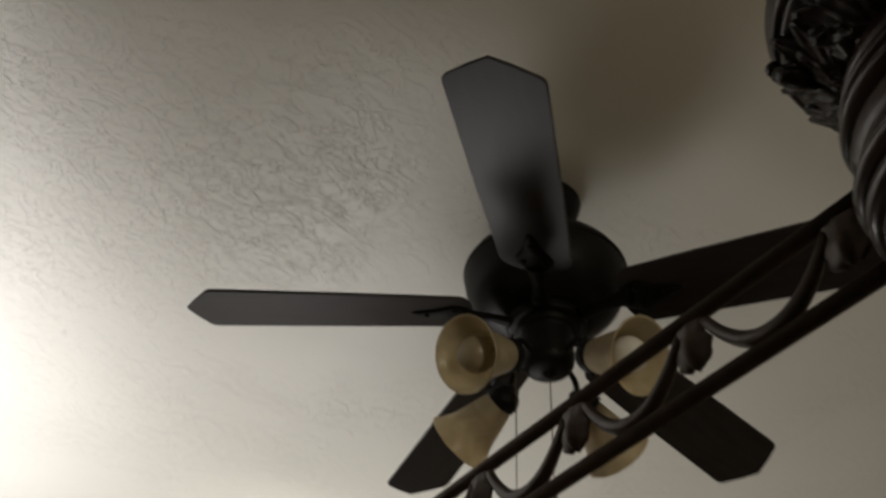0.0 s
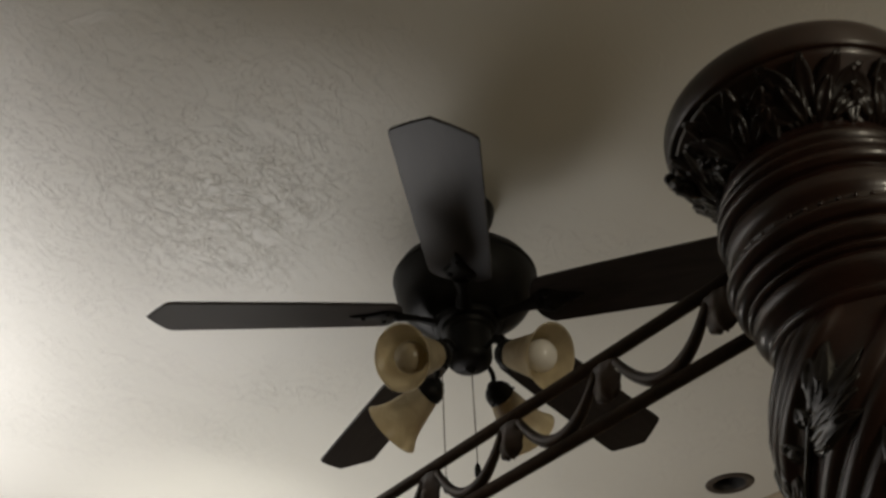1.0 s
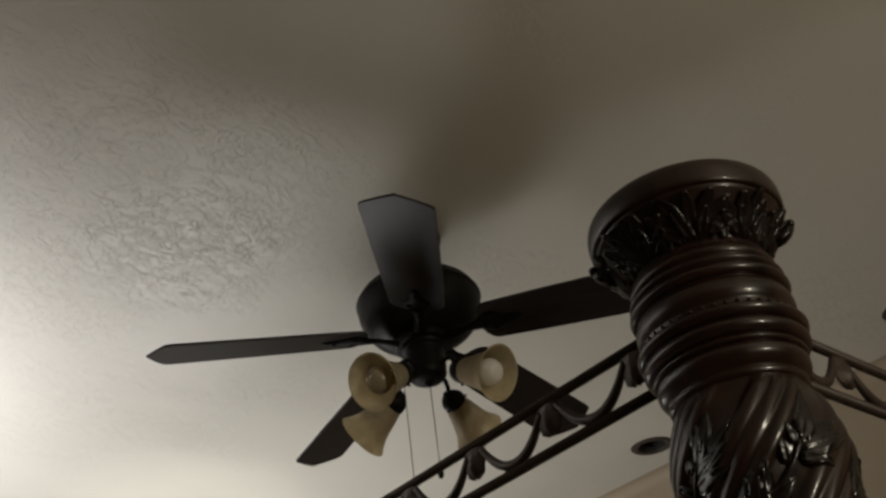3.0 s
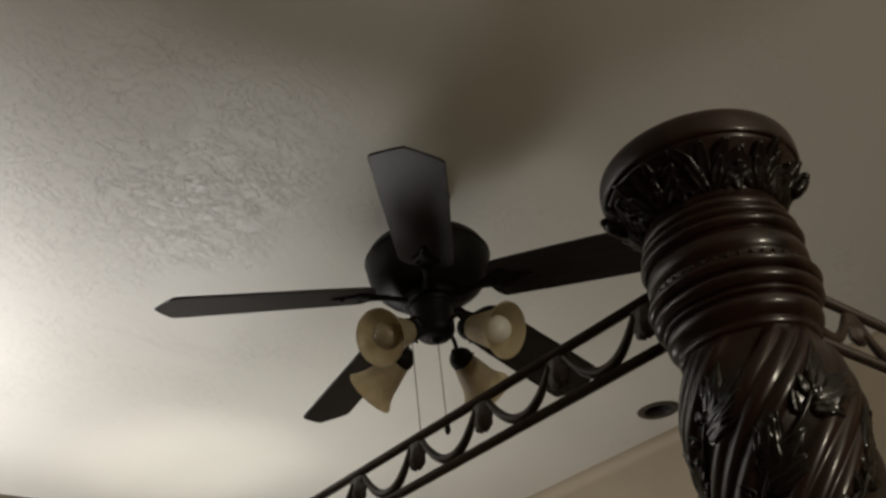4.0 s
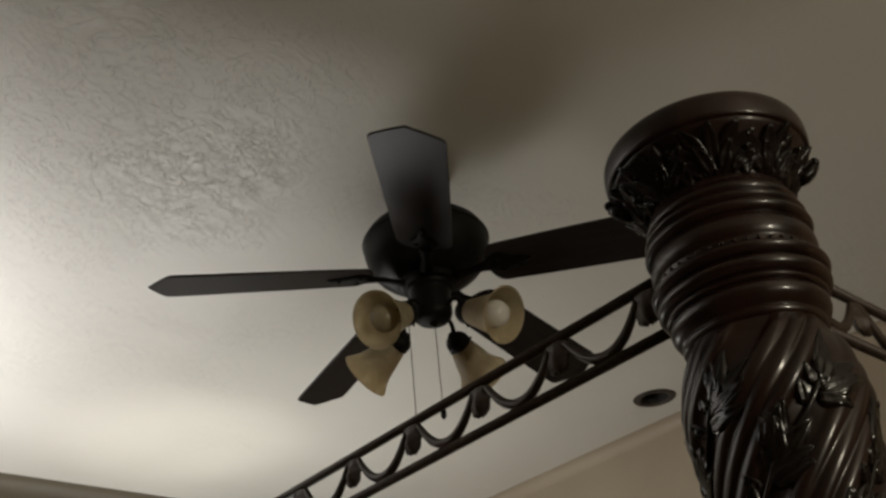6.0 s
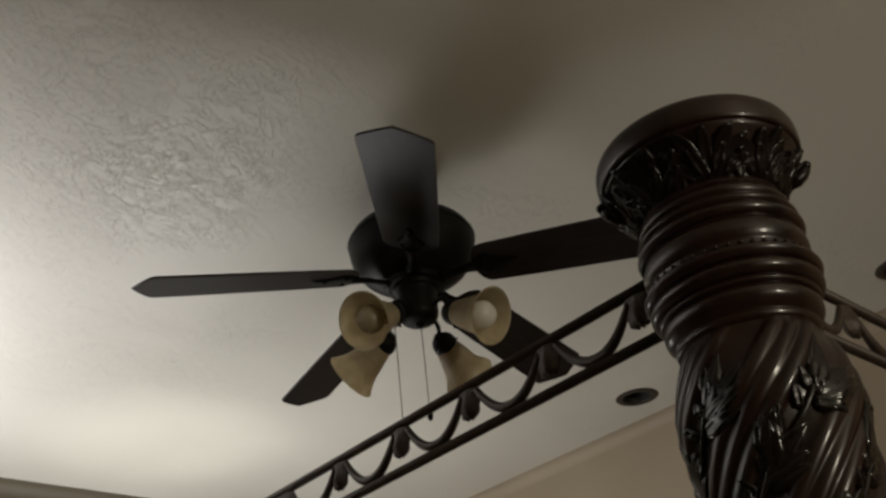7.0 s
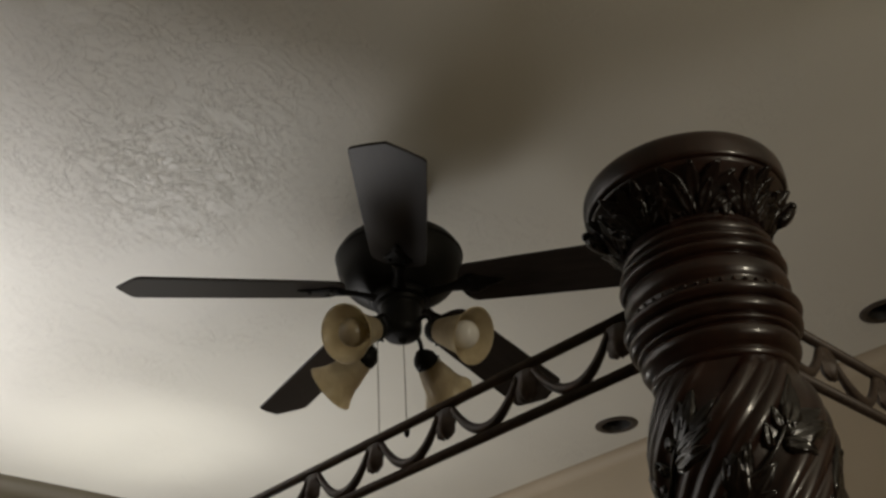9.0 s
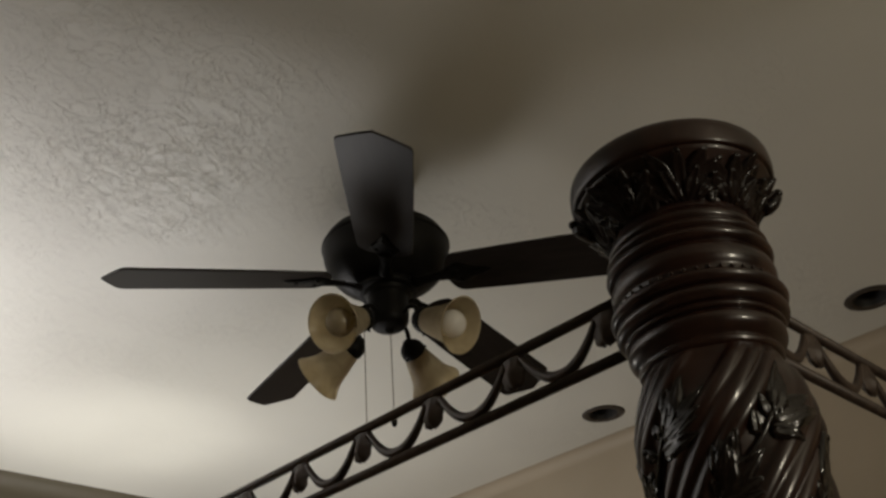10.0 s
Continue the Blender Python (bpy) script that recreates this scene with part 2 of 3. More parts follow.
def cove(name, length, radius, m, mat, label):
    """A hollow quarter-round of plaster along +x that rounds the corner of a wall (at +y) and the ceiling above."""
    arc = [(radius * (math.sin(t) - 1), -radius * (1 - math.cos(t))) for t in (math.pi / 2 * i / 14 for i in range(15))]
    ring = arc + [(0.01, -radius), (0.01, 0.01), (-radius, 0.01)]
    n = len(ring)
    verts = [(x, y, z) for x in (0, length) for y, z in ring]
    faces = [(i, (i + 1) % n, n + (i + 1) % n, n + i) for i in range(n)] + [tuple(range(n)), tuple(range(n, 2 * n))]
    ob = sharpen(link_mesh(name, verts, faces, mat), 30)
    ob.matrix_world = m
    return tagged(ob, label, "cove", kind="structure")


cove("cove_north", EAST - WEST, 0.07, pose(WEST, NORTH, TOP), WALL_DARK, "rounded olive-brown plaster corner below the ceiling")
cove("cove_east", NORTH - SOUTH, 0.05, pose(EAST, NORTH, TOP, 0, 0, -90), WALL, "rounded tan plaster corner below the ceiling")


# ---- recessed ceiling lights ----
def open_lathe(profile, steps=48):
    v, f = lathe(profile, steps)
    return v, f[:-2]


def recessed_light():
    thing = empty("recessed_light", (0, 0, TOP), "dark bronze recessed ceiling light, switched off", "ceiling light", "recessed ceiling lights")
    trim = [(0.058, 0.003), (0.060, -0.004), (0.070, -0.007), (0.083, -0.005), (0.088, -0.0005)]
    link_mesh("trim", *open_lathe(smooth_profile(trim, 3)), CAN_TRIM, thing, "dark bronze trim ring")
    steps = [(0.058, 0.0)]
    for i in range(7):
        z = 0.008 + 0.014 * i
        steps += [(0.057 - 0.001 * i, z), (0.0545 - 0.001 * i, z + 0.007)]
    steps += [(0.046, 0.115), (0.0005, 0.117)]
    link_mesh("baffle", *open_lathe(steps, 40), CAN_DARK, thing, "black stepped baffle")
    # the lamp takes the baffle's dark colour in place of the can's shade
    bulb = smooth_profile([(0.0005, 0.050), (0.020, 0.052), (0.036, 0.060), (0.042, 0.072), (0.036, 0.092), (0.020, 0.115)], 4)
    link_mesh("lamp", *lathe(bulb, 32), CAN_DARK, thing, "unlit reflector lamp in shade")
    return thing


can = recessed_light()
can.location = (*CANS[0], TOP)
copy_thing(can, pose(*CANS[1], TOP))


# ---- ceiling fan ----
HUB = Vector((1.080, 1.220, 2.43))
PHASE = 154.0
fan = empty("ceiling_fan", (HUB.x, HUB.y, TOP), "dark bronze five-blade ceiling fan with four amber glass lights", "ceiling fan")
DZ = -TOP


def fan_part(name, piece, mat, label="", parent=None, crisp=0):
    ob = link_mesh(name, *piece, mat, parent or fan, label)
    return sharpen(ob, crisp) if crisp else ob


def at_z(rows):
    return [(r, z + DZ) for r, z in rows]


fan_part("canopy", lathe(at_z(smooth_profile([(0.078, 2.799), (0.078, 2.79), (0.070, 2.765), (0.050, 2.742), (0.026, 2.732), (0.0005, 2.731)], 4))), FAN_METAL, "dark bronze ceiling canopy")
fan_part("downrod", lathe(at_z([(0.0135, 2.745), (0.0135, 2.68)]), 20), FAN_METAL)
housing = [(0.0005, 2.682), (0.035, 2.682), (0.05, 2.679), (0.085, 2.664), (0.118, 2.647), (0.142, 2.630), (0.153, 2.614), (0.1575, 2.598), (0.1565, 2.577),
           (0.151, 2.553), (0.140, 2.530), (0.122, 2.510), (0.098, 2.496), (0.070, 2.488), (0.0005, 2.486)]
fan_part("motor_housing", lathe(at_z(smooth_profile(housing, 4)), 80), FAN_METAL, "domed dark bronze motor housing")
fan_part("band", lathe(at_z(smooth_profile([(0.1555, 2.604), (0.1595, 2.603), (0.1605, 2.599), (0.1595, 2.595), (0.1555, 2.594)], 3)), 80), FAN_METAL)
fan_part("flywheel", lathe(at_z(smooth_profile([(0.0005, 2.492), (0.066, 2.492), (0.074, 2.487), (0.075, 2.478), (0.068, 2.471), (0.0005, 2.470)], 3)), 48), FAN_METAL)
switch = [(0.0005, 2.476), (0.056, 2.476), (0.058, 2.470), (0.056, 2.462), (0.050, 2.458), (0.0485, 2.448), (0.0485, 2.402), (0.0470, 2.391), (0.0420, 2.382),
          (0.0340, 2.376), (0.020, 2.372), (0.012, 2.370), (0.008, 2.364), (0.0005, 2.360)]
fan_part("switch_housing", lathe(at_z(smooth_profile(switch, 3)), 56), FAN_METAL, "dark bronze switch housing with finial")


def blade_outline(n=10):
    """Half-outline rows (distance from hub, half width): rounded root, flared body, blunt pointed tip."""
    rows = [(0.146 + 0.036 * (1 - math.cos(t)), 0.064 * math.sin(t)) for t in (math.pi / 2 * i / n for i in range(n + 1))]
    rows += [(0.30, 0.069), (0.45, 0.073), (0.612, 0.0765), (0.621, 0.075), (0.628, 0.069), (0.648, 0.034), (0.664, 0.0)]
    return rows


def blade():
    """A flat blade along +x, pitched about its length, with a dark edge band."""
    half = blade_outline()
    outline = half[:-1] + [(x, -w) for x, w in reversed(half[1:])]
    bm = bmesh.new()
    low = [bm.verts.new((x, w, -0.003)) for x, w in outline]
    f = bm.faces.new(low)
    g = bmesh.ops.extrude_face_region(bm, geom=[f])
    bmesh.ops.translate(bm, vec=(0, 0, 0.006), verts=[v for v in g["geom"] if isinstance(v, bmesh.types.BMVert)])
    bmesh.ops.recalc_face_normals(bm, faces=bm.faces)
    rim = [e for e in bm.edges if abs(e.verts[0].co.z - e.verts[1].co.z) < 1e-5]
    bmesh.ops.bevel(bm, geom=rim, offset=0.0012, segments=1, affect="EDGES")
    me = bpy.data.meshes.new("blade")
    bm.to_mesh(me)
    bm.free()
    me.materials.append(BLADE)
    me.materials.append(BLADE_EDGE)
    for p in me.polygons:
        p.material_index = 0 if abs(p.normal.z) > 0.95 else 1
    return me


def blade_iron():
    """Cast arm from the motor to the blade: a neck, a three-lobed plate under the blade, screws."""
    neck = tube(bezier((0.070, 0, -0.020), (0.10, 0, -0.012), (0.125, 0, -0.006), (0.165, 0, -0.006)), [0.0055 + 0.003 * abs(i - 7) / 7 for i in range(15)], 10, 2.2)
    half = smooth_profile([(0.108, 0.006), (0.125, 0.009), (0.148, 0.018), (0.168, 0.031), (0.186, 0.034), (0.204, 0.025), (0.222, 0.015), (0.240, 0.011), (0.257, 0.004), (0.260, 0.0008)], 3)
    plan = [(x, -y) for x, y in half] + [(x, y) for x, y in reversed(half)]
    n = len(plan)
    v = [(x, y, -0.0035) for x, y in plan] + [(0.192 + (x - 0.192) * 0.8, y * 0.8, -0.0085) for x, y in plan]
    f = [(i, (i + 1) % n, n + (i + 1) % n, n + i) for i in range(n)] + [tuple(range(n, 2 * n)), tuple(range(n))]
    screws = [moved(lathe([(0.0005, -0.0125), (0.004, -0.012), (0.0055, -0.0095), (0.0055, -0.007)], 12), pose(x, y, 0)) for x, y in ((0.230, 0), (0.182, 0.019), (0.182, -0.019))]
    return join(neck, (v, f), *screws)


BLADE_MESH = blade()
iron_v, iron_f = blade_iron()
for k in range(5):
    m = pose(-0.006, -0.0125, 2.5005 + DZ, 0, 0, PHASE + 72 * k) @ pose(0, 0, 0, 0, 6.1, 0) @ pose(0, 0, 0, -13.8, 0, 0)
    ob = new("blade", BLADE_MESH)
    ob.parent = fan
    ob.matrix_basis = m
    tagged(ob, "dark walnut fan blade with blunt pointed tip")
    iron = link_mesh("blade_iron", iron_v, iron_f, BRACKET, ob, "cast bronze blade bracket")

# four bell-shaped glass lights on curved arms
SPIN, DIP = 286.0, 27.0
ARM_TURNS = (SPIN - 8, SPIN + 90, SPIN + 180, SPIN + 266)
neck_at = Vector((0.104, 0, -0.071))
bell = [(0.024, 0.000), (0.026, 0.006), (0.031, 0.020), (0.036, 0.040), (0.0415, 0.062), (0.047, 0.084), (0.056, 0.104), (0.0665, 0.120)]
outer = smooth_profile(bell, 4)
inner = [(r - 0.003, z) for r, z in reversed(outer)]
shade_piece = lathe(outer + inner, 56, close=True)
cup_piece = lathe(smooth_profile([(0.0005, -0.030), (0.010, -0.030), (0.014, -0.024), (0.022, -0.018), (0.029, -0.006), (0.0305, 0.006), (0.0295, 0.010), (0.026, 0.010), (0.024, -0.004), (0.0005, -0.006)], 3), 40)
bulb_piece = lathe(smooth_profile([(0.0005, 0.122), (0.014, 0.120), (0.025, 0.112), (0.0315, 0.100), (0.0325, 0.089), (0.029, 0.076), (0.019, 0.060), (0.0145, 0.046), (0.013, 0.02), (0.013, 0.0), (0.0005, -0.002)], 4), 40)
socket_piece = lathe([(0.017, -0.004), (0.0175, 0.022), (0.016, 0.026), (0.013, 0.026)], 24)
arm_piece = tube(bezier((0.046, 0, -0.030), (0.066, 0, -0.012), (0.090, 0, -0.022), (0.088, 0, -0.054)), 0.0055, 10)
screw_piece = [moved(lathe([(0.0005, 0.0), (0.003, 0.0), (0.003, 0.007), (0.0005, 0.008)], 10), pose(0, 0, 0.004, 0, 0, a) @ pose(0.029, 0, 0, 0, 90, 0)) for a in (20, 140, 260)]
for k in range(4):
    turn = pose(0, 0, HUB.z + DZ, 0, 0, ARM_TURNS[k])
    arm = link_mesh("light_arm", *arm_piece, FAN_METAL, fan)
    arm.matrix_basis = turn
    shade = link_mesh("shade", *shade_piece, SHADE, fan, "amber tea-stained bell glass shade")
    shade.matrix_basis = turn @ Matrix.Translation(neck_at) @ pose(0, 0, 0, 0, 90 + DIP, 0)
    link_mesh("fitter_cup", *join(cup_piece, *screw_piece), FAN_METAL, shade, "dark bronze fitter cup")
    link_mesh("socket", *socket_piece, FAN_METAL, shade)
    link_mesh("bulb", *bulb_piece, SHADED_BULB if k == 3 else BULB, shade, "amber frosted bulb, unlit" if k == 3 else "white frosted bulb, unlit")


def pull_chain(x, y, top, bottom, pendant):
    links = []
    z = top
    ball = lathe([(0.0003, -0.0016), (0.0012, -0.001), (0.0016, 0), (0.0012, 0.001), (0.0003, 0.0016)], 6)
    cord = tube([(0, 0, top), (0.001, 0, (top + bottom) / 2), (0, 0, bottom)], 0.0007, 6)
    while z > bottom:
        links.append(moved(ball, Matrix.Translation((0, 0, z))))
        z -= 0.0042
    ob = link_mesh("pull_chain", *join(cord, *links), CHAIN, fan, "thin beaded brass pull chain")
    ob.matrix_basis = Matrix.Translation((x, y, DZ))
    if pendant:
        p = lathe(smooth_profile([(0.0015, bottom + 0.004), (0.004, bottom), (0.0065, bottom - 0.010), (0.0065, bottom - 0.022), (0.0035, bottom - 0.028), (0.0005, bottom - 0.030)], 3), 20)
        link_mesh("pendant", *p, FAN_METAL, ob, "dark turned wooden pull")


pull_chain(0.002, -0.002, 2.366, 2.155, True)
pull_chain(-0.044, 0.040, 2.41, 2.13, True)


# ---- canopy bed: carved post and iron rails ----
POST = (0.7545, 0.250)
bed = empty("canopy_bed", (*POST, 0), "dark mahogany four-poster bed with carved post and iron canopy rails", "bed")


def shaft_radius(z):
    """Radius of the twisted shaft, fuller towards the middle."""
    t = (1.813 - z) / 0.11
    return 0.089 + 0.023 * math.sin(min(max(t, 0), 1) * math.pi / 2) - 0.10 * min(0.22, max(0.0, 1.70 - z))


TWIST, STARTS, PHASE_0 = 7.6, 5, -8.78


def shaft_relief(theta, z):
    """Two round reeds with a fillet between, and one sunken leaf band in each turn of the twist."""
    p = ((theta - TWIST * z - PHASE_0) / (2 * math.pi) * STARTS + 0.5) % 1.0
    fade = min(1.0, max(0.0, (1.811 - z) / 0.02))
    d = abs(p - 0.5)
    if d > 0.20:
        q = ((d - 0.20) / 0.20) % 1.0 if d < 0.40 else 0.5 + (d - 0.40) / 0.20
        h = 0.0075 * math.sqrt(max(0.0, 1 - (2 * q - 1) ** 2)) - 0.001 if d < 0.40 else 0.0075 * math.sqrt(max(0.0, 1 - ((0.5 - d) / 0.10) ** 2)) - 0.001
    else:
        h = -0.0045 * math.cos(d / 0.20 * math.pi / 2) - 0.001
    return h * fade


def shaft_point(theta, z, lift=0.0):
    r = shaft_radius(z) + shaft_relief(theta, z) + lift
    return (r * math.cos(theta), r * math.sin(theta), z)


post = link_mesh("bed_post", *join(
    box(-0.12, -0.12, 0.0, 0.12, 0.12, 0.42),
    lathe(smooth_profile([(0.0005, 0.419), (0.11, 0.42), (0.125, 0.45), (0.12, 0.48), (0.095, 0.50), (0.085, 0.53), (0.0005, 0.531)], 4))), WOOD, bed, "massive turned mahogany post")
post.matrix_basis = Matrix.Diagonal((0.966, 0.966, 0.9943, 1))
AROUND, ROWS_Z = 216, [0.5 + 0.9 * i / 50 for i in range(50)] + [1.4 + 0.422 * i / 110 for i in range(111)]
v = [shaft_point(2 * math.pi * i / AROUND, z) for z in ROWS_Z for i in range(AROUND)]
f = [(j * AROUND + i, j * AROUND + (i + 1) % AROUND, (j + 1) * AROUND + (i + 1) % AROUND, (j + 1) * AROUND + i) for j in range(len(ROWS_Z) - 1) for i in range(AROUND)]
link_mesh("twisted_shaft", v, f, WOOD, post, "rope-twist mahogany shaft with reeds")

# the turned neck: lip, band, two rolls, bead row, barrel and small rolls
neck = [(0.086, 1.803), (0.0935, 1.808), (0.0955, 1.812), (0.0955, 1.8150), (0.0935, 1.818), (0.0942, 1.820), (0.0998, 1.825), (0.1040, 1.831), (0.1055, 1.837), (0.1050, 1.843),
        (0.1025, 1.8475), (0.1012, 1.849), (0.1055, 1.8505), (0.1078, 1.8535), (0.1065, 1.857), (0.1050, 1.8585), (0.1105, 1.8605), (0.1150, 1.865), (0.1165, 1.8705), (0.1150, 1.876),
        (0.1110, 1.880), (0.1100, 1.8812), (0.1160, 1.8835), (0.1195, 1.888), (0.1205, 1.8925), (0.1185, 1.8965), (0.1140, 1.899), (0.1100, 1.9002), (0.1085, 1.902), (0.1085, 1.906),
        (0.1090, 1.910), (0.1120, 1.916), (0.1138, 1.924), (0.1125, 1.934), (0.1085, 1.943), (0.1065, 1.946),
        (0.1130, 1.949), (0.1165, 1.9555), (0.1135, 1.962), (0.1080, 1.9645), (0.1100, 1.967), (0.1132, 1.972), (0.1105, 1.9775), (0.1045, 1.980), (0.1040, 1.982), (0.1070, 1.987), (0.1072, 1.992), (0.1045, 1.998), (0.1015, 2.003), (0.100, 2.010), (0.097, 2.014)]
sharpen(link_mesh("turned_neck", *lathe(smooth_profile(neck, 4), 96), WOOD, post, "turned mahogany neck with stacked rolls"), 60)

for i in range(44):
    a = 2 * math.pi * i / 44
    if i == 0:
        bead_v, bead_f = lathe(smooth_profile([(0.0003, -0.0031), (0.0022, -0.0022), (0.0031, 0), (0.0022, 0.0022), (0.0003, 0.0031)], 2), 8)
        first = link_mesh("bead", bead_v, bead_f, WOOD, post)
    else:
        first = new("bead", first.data)
        first.parent = post
    first.location = (0.1112 * math.cos(a), 0.1112 * math.sin(a), 1.9035)

CAP = [(0.100, 2.012), (0.104, 2.022), (0.112, 2.036), (0.124, 2.052), (0.136, 2.066), (0.143, 2.074), (0.1445, 2.078)]
CAP = [(r * 0.972, z - 0.004) for r, z in CAP]
cap = CAP + [(0.145, 2.075), (0.1475, 2.080), (0.1485, 2.094), (0.1472, 2.106), (0.1425, 2.115), (0.132, 2.121), (0.104, 2.126), (0.06, 2.128), (0.0005, 2.129)]
sharpen(link_mesh("capital", *lathe(smooth_profile(cap, 4), 96), WOOD, post, "smooth mahogany capital block with rounded rim"), 50)


def cap_radius(z):
    for (r0, z0), (r1, z1) in zip(CAP, CAP[1:]):
        if z <= z1:
            return r0 + (r1 - r0) * max(0.0, (z - z0) / (z1 - z0))
    return CAP[-1][0]


def leaflet(body, theta, z, angle, length, width, high, curve=0.22, nu=6, nv=10, curl=0.0, full=0.75):
    """A narrow pointed leaflet lying on a round body, from (theta, z), turned by angle from level; body gives the radius there."""
    verts, faces = [], []
    ca, sa = math.cos(angle), math.sin(angle)
    base = body(theta, z)
    for j in range(nv + 1):
        t = j / nv
        side = width * math.sin(math.pi * min(1, 0.06 + 0.94 * t ** full)) ** 1.0 * (1 + 0.05 * math.sin(t * 21))
        bend = curve * length * t * t
        for i in range(nu + 1):
            u = 2 * i / nu - 1
            x, y = t * length, u * side + bend
            th, zz = theta + (x * ca - y * sa) / base, z + x * sa + y * ca
            h = high * (0.45 + 0.55 * math.sin(math.pi * (0.15 + 0.8 * t))) * (0.55 + 0.45 * abs(u) ** 1.2 if abs(u) < 0.75 else 0.45) * (1 + 0.05 * math.sin(t * 17 + 2.5 * abs(u)))
            h += curl * max(0.0, t - 0.45) ** 2 / 0.3 * (1 - 0.4 * u * u)
            if i in (0, nu) or j in (0, nv):
                h = -0.003
            r = body(th, zz) + h
            verts.append((r * math.cos(th), r * math.sin(th), zz))
    w = nu + 1
    for j in range(nv):
        for i in range(nu):
            faces.append((j * w + i, j * w + i + 1, (j + 1) * w + i + 1, (j + 1) * w + i))
    return verts, faces


def on_shaft(theta, z):
    return shaft_radius(z) + 0.5 * shaft_relief(theta, z)


def on_cap(theta, z):
    return cap_radius(z)


def acanthus(centre, seed):
    """Flame-like lobes fanned over the capital's flare: long ones in the middle, curling outwards at the sides, over a low base leaf."""
    rnd = random.Random(seed)
    pieces = []
    for lean, size in ((0.0, 0.063), (0.30, 0.062), (-0.30, 0.062), (0.62, 0.056), (-0.62, 0.056), (0.84, 0.036), (-0.84, 0.036)):
        a = math.pi / 2 - 0.60 * lean + rnd.uniform(-0.06, 0.06)
        foot = centre + 0.22 * lean + rnd.uniform(-0.012, 0.012)
        pieces.append(leaflet(on_cap, foot, 2.009 + 0.003 * abs(lean), a, size * rnd.uniform(0.90, 1.05), rnd.uniform(0.0112, 0.0138), rnd.uniform(0.010, 0.014), -0.36 * lean + rnd.uniform(-0.10, 0.10), 8, 14, rnd.uniform(0.008, 0.016), 1.25))
    for lean in (0.45, -0.45):
        pieces.append(leaflet(on_cap, centre + 0.16 * lean, 2.012, math.pi / 2 - 0.5 * lean, 0.040, 0.012, 0.0165, -0.3 * lean, 8, 10, 0.008))
    pieces.append(leaflet(on_cap, centre + math.pi / 8, 2.003, math.pi / 2, 0.040, 0.0125, 0.011, 0.0, 8, 10, 0.010, 1.2))
    return join(*pieces)


for k in range(8):
    a = radians(216 + 45 * k)
    link_mesh("acanthus_leaf", *acanthus(a, k), CARVED, post, "carved acanthus leaf with flame-like lobes")
    if k % 4 == 2:
        knob = lathe(smooth_profile([(0.0004, -0.007), (0.005, -0.0055), (0.0075, 0), (0.0055, 0.005), (0.0004, 0.007)], 3), 14)
        curl = tube([(0.118, 0, -0.026), (0.130, 0, -0.022), (0.140, 0, -0.015), (0.147, 0, -0.007), (0.149, 0, 0.0)], [0.008, 0.009, 0.008, 0.0065, 0.005], 10, 1.3)
        b = link_mesh("leaf_knob", *join(moved(knob, pose(0.1485, 0, 0)), curl), CARVED, post, "curled leaf tip")
        b.matrix_basis = pose(0, 0, 2.062, 0, 0, 216 + 45 * k)


# leaf sprays climb each sunken band of the twist: a stem with broad ragged leaflets
rng = random.Random(4)


def band(s, z, off=0.0):
    return PHASE_0 + 2 * math.pi * s / STARTS + TWIST * z + off


for s in range(STARTS):
    for n in range(5):
        z0 = 1.686 - 0.084 * n - 0.008 * (s % 2)
        climb = math.atan2(1.0, TWIST * shaft_radius(z0))
        side = -0.03 if n % 2 == 0 else -0.10
        pieces = []
        for q in range(8):
            # a palmette: leaflets fan from the stem, nearly upright on one side and level on the other
            fan = (0.62 - 0.215 * q if n % 2 == 0 else 0.80 - 0.15 * q) + rng.uniform(-0.12, 0.12)
            z = z0 + 0.0045 * (7 - q) + rng.uniform(-0.004, 0.004)
            size = (0.040 + 0.042 * math.sin(math.pi * (q + 1) / 9)) * rng.uniform(0.75, 1.15)
            pieces.append(leaflet(on_shaft, band(s, z, side + 0.012 * q), z, climb + fan, size, rng.uniform(0.0125, 0.0175), rng.uniform(0.0055, 0.0105), rng.uniform(-0.3, 0.3), 8, 12))
        for q in range(2):
            z = z0 - 0.006 + 0.022 * q
            pieces.append(leaflet(on_shaft, band(s, z, side - 0.03), z, climb + rng.uniform(0.5, 1.0), rng.uniform(0.022, 0.040), 0.0080, rng.uniform(0.006, 0.010), 0.2, 6, 10))
        stem = [shaft_point(band(s, z0 - 0.035 + 0.010 * q, side + 0.03 * math.sin(q * 0.6)), z0 - 0.035 + 0.010 * q, 0.004) for q in range(7)]
        link_mesh("leaf_spray", *join(tube(stem, 0.0035, 6), *pieces), LEAF, post, "carved spray of ragged leaves")

TOP_Z, LOW_Z, PITCH, BAR = 1.9605, 1.8765, 0.1840, 0.0087


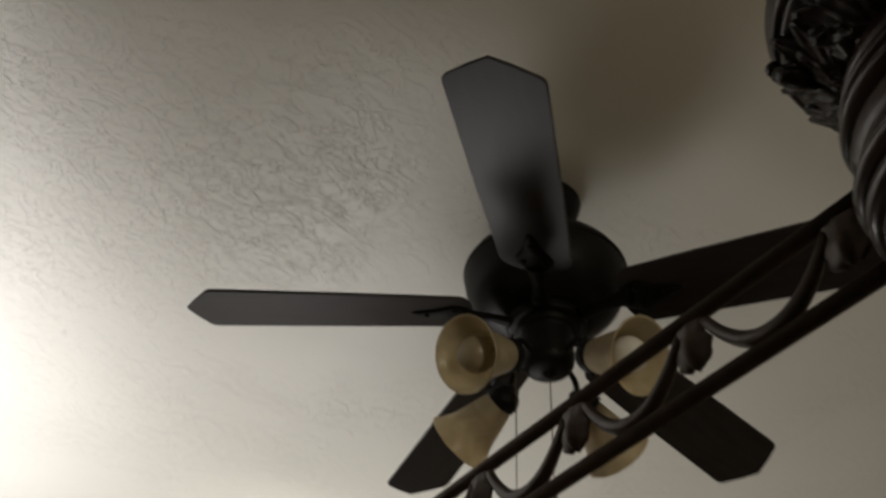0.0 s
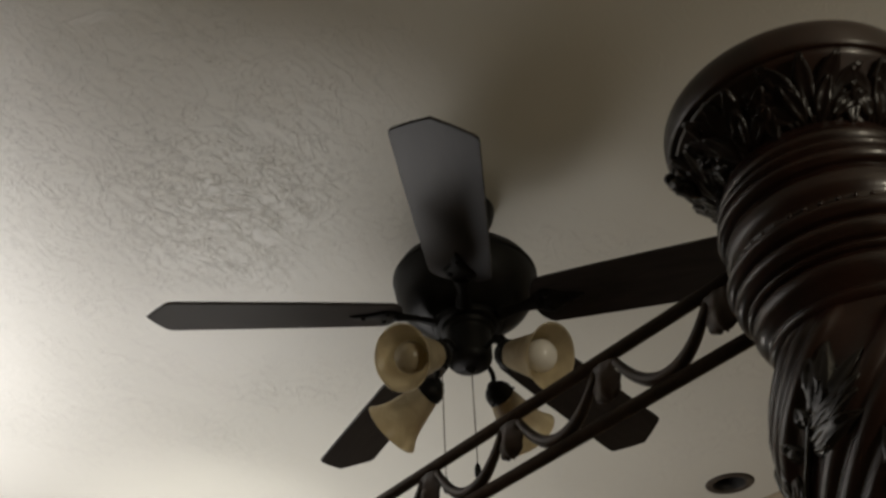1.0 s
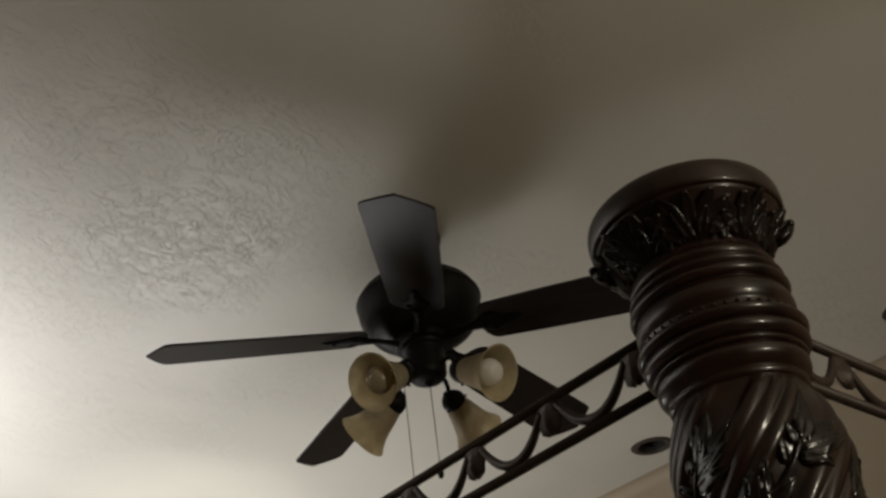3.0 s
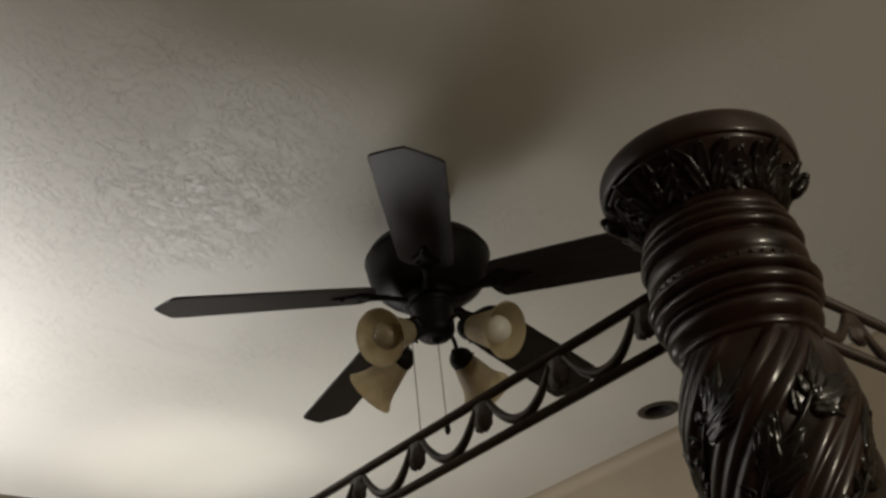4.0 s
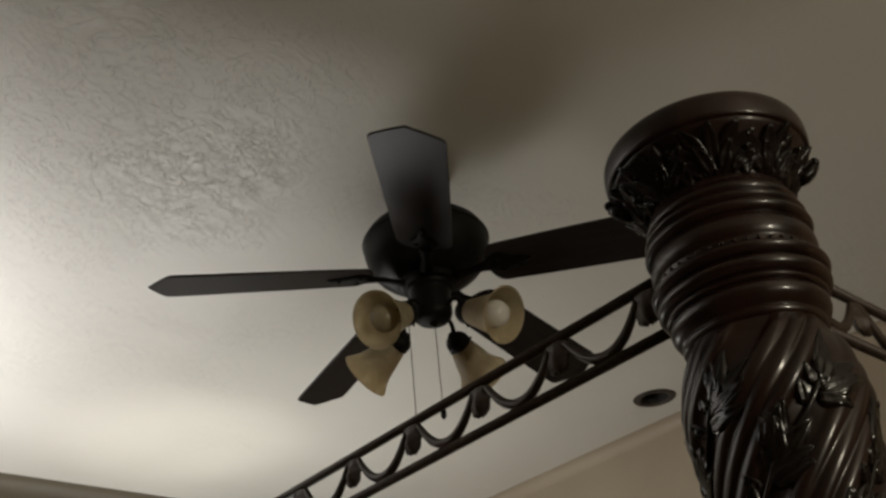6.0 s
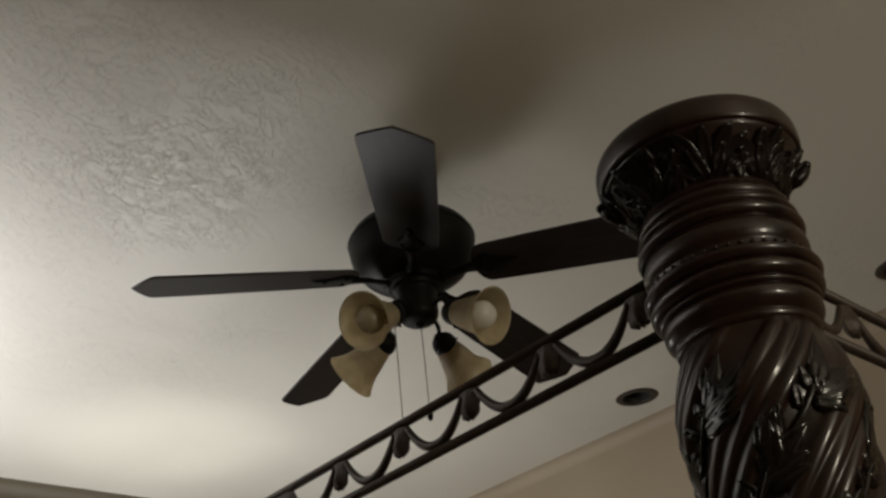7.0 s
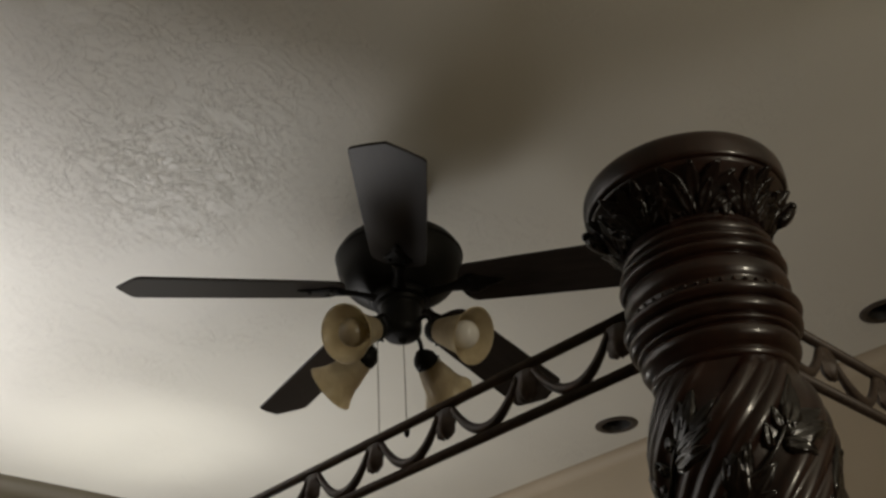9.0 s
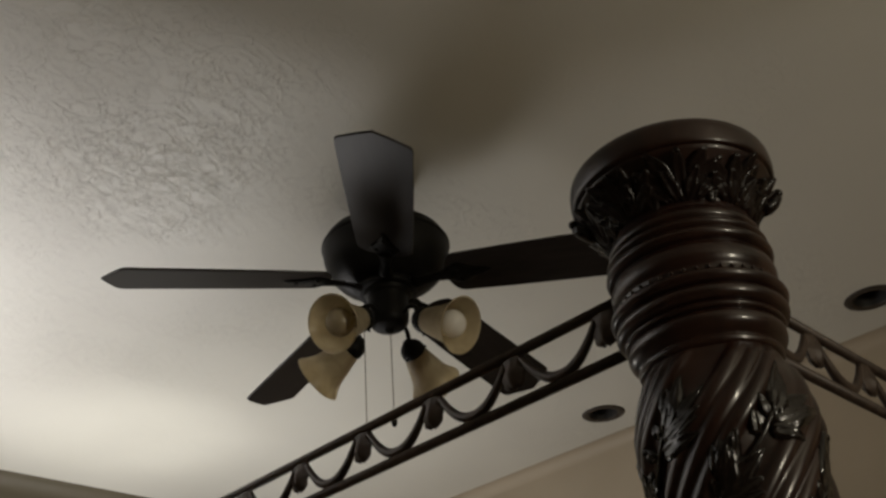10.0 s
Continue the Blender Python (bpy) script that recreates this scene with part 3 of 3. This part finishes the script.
def rail_leaf():
    """A cast leaf hanging under the top bar: a lobed shield, curled forward at its foot, with a plump bud on each face; its rail runs along +x."""
    nu, nv = 12, 12
    front, back = [], []
    for j in range(nv + 1):
        t = j / nv
        half = 0.0235 - 0.0045 * math.sin(math.pi * min(1.0, t / 0.55)) + 0.0022 * math.sin(t * 15)
        half *= 1.0 if t < 0.72 else math.sqrt(max(0.05, 1 - ((t - 0.72) / 0.30) ** 2))
        for i in range(nu + 1):
            u = 2 * i / nu - 1
            foot = 0.0022 * math.cos(2.5 * math.pi * u) * t ** 3
            rib = 0.0006 * math.cos(3 * math.pi * u) * (1 - 0.5 * t)
            belly = 0.0085 * math.exp(-((u / 0.42) ** 2) - ((t - 0.62) / 0.30) ** 2)
            edge = (1 - abs(u) ** 3) * (1 - max(0.0, t - 0.85) / 0.25)
            thick = max(0.0012, (0.0052 + rib) * edge + belly)
            p = (half * u, -0.053 * t - foot)
            front.append((p[0], -thick, p[1]))
            back.append((p[0], thick, p[1]))
    w = nu + 1
    verts, faces, n = front + back, [], len(front)
    for j in range(nv):
        for i in range(nu):
            a = j * w + i
            faces.append((a, a + 1, a + w + 1, a + w))
            faces.append((n + a, n + a + w, n + a + w + 1, n + a + 1))
    rim = [i for i in range(w)] + [j * w + nu for j in range(1, nv + 1)] + [nv * w + i for i in range(nu - 1, -1, -1)] + [j * w for j in range(nv - 1, 0, -1)]
    for i in range(len(rim)):
        a, b = rim[i], rim[(i + 1) % len(rim)]
        faces.append((a, b, n + b, n + a))
    return verts, faces


def swag():
    """A drooping bow from leaf to leaf that rests on the lower bar."""
    low, high = LOW_Z - TOP_Z + 0.0135, -0.012
    pts = []
    for i in range(25):
        c = i / 12 - 1
        pts.append((PITCH * (0.49 + 0.405 * c), 0, low + (high - low) * abs(c) ** 2.1))
    return tube(pts, [0.0055 + 0.0036 * math.sin(math.pi * i / 24) for i in range(25)], 10)


CAST_LEAF = rail_leaf()
SWAG = swag()


def canopy_rail(m, length, start):
    rail = link_mesh("canopy_rail", *tube([(0.09, 0, TOP_Z), (length, 0, TOP_Z)], BAR, 14), IRON, bed, "bronzed iron canopy rail with swags and leaves")
    rail.matrix_basis = m
    link_mesh("lower_bar", *tube([(0.09, 0, LOW_Z), (length, 0, LOW_Z)], BAR, 14), IRON, rail)
    leaf_me = swag_me = None
    x = start
    while x < length - 0.03:
        for name, piece, mesh, z in (("cast_leaf", CAST_LEAF, leaf_me, TOP_Z - 0.005), ("swag", SWAG, swag_me, TOP_Z)):
            if mesh:
                ob = new(name, mesh)
                ob.parent = rail
            else:
                ob = link_mesh(name, *piece, IRON, rail)
            ob.location = (x, 0, z)
            if name == "cast_leaf":
                leaf_me = ob.data
            else:
                swag_me = ob.data
        x += PITCH
    return rail


canopy_rail(pose(0.0120, 0, 0.0035, 0, 0.5, 90), 2.05, 0.1394)
canopy_rail(pose(0, -0.010, -0.013, 0, 0, 0), 1.85, 0.128)
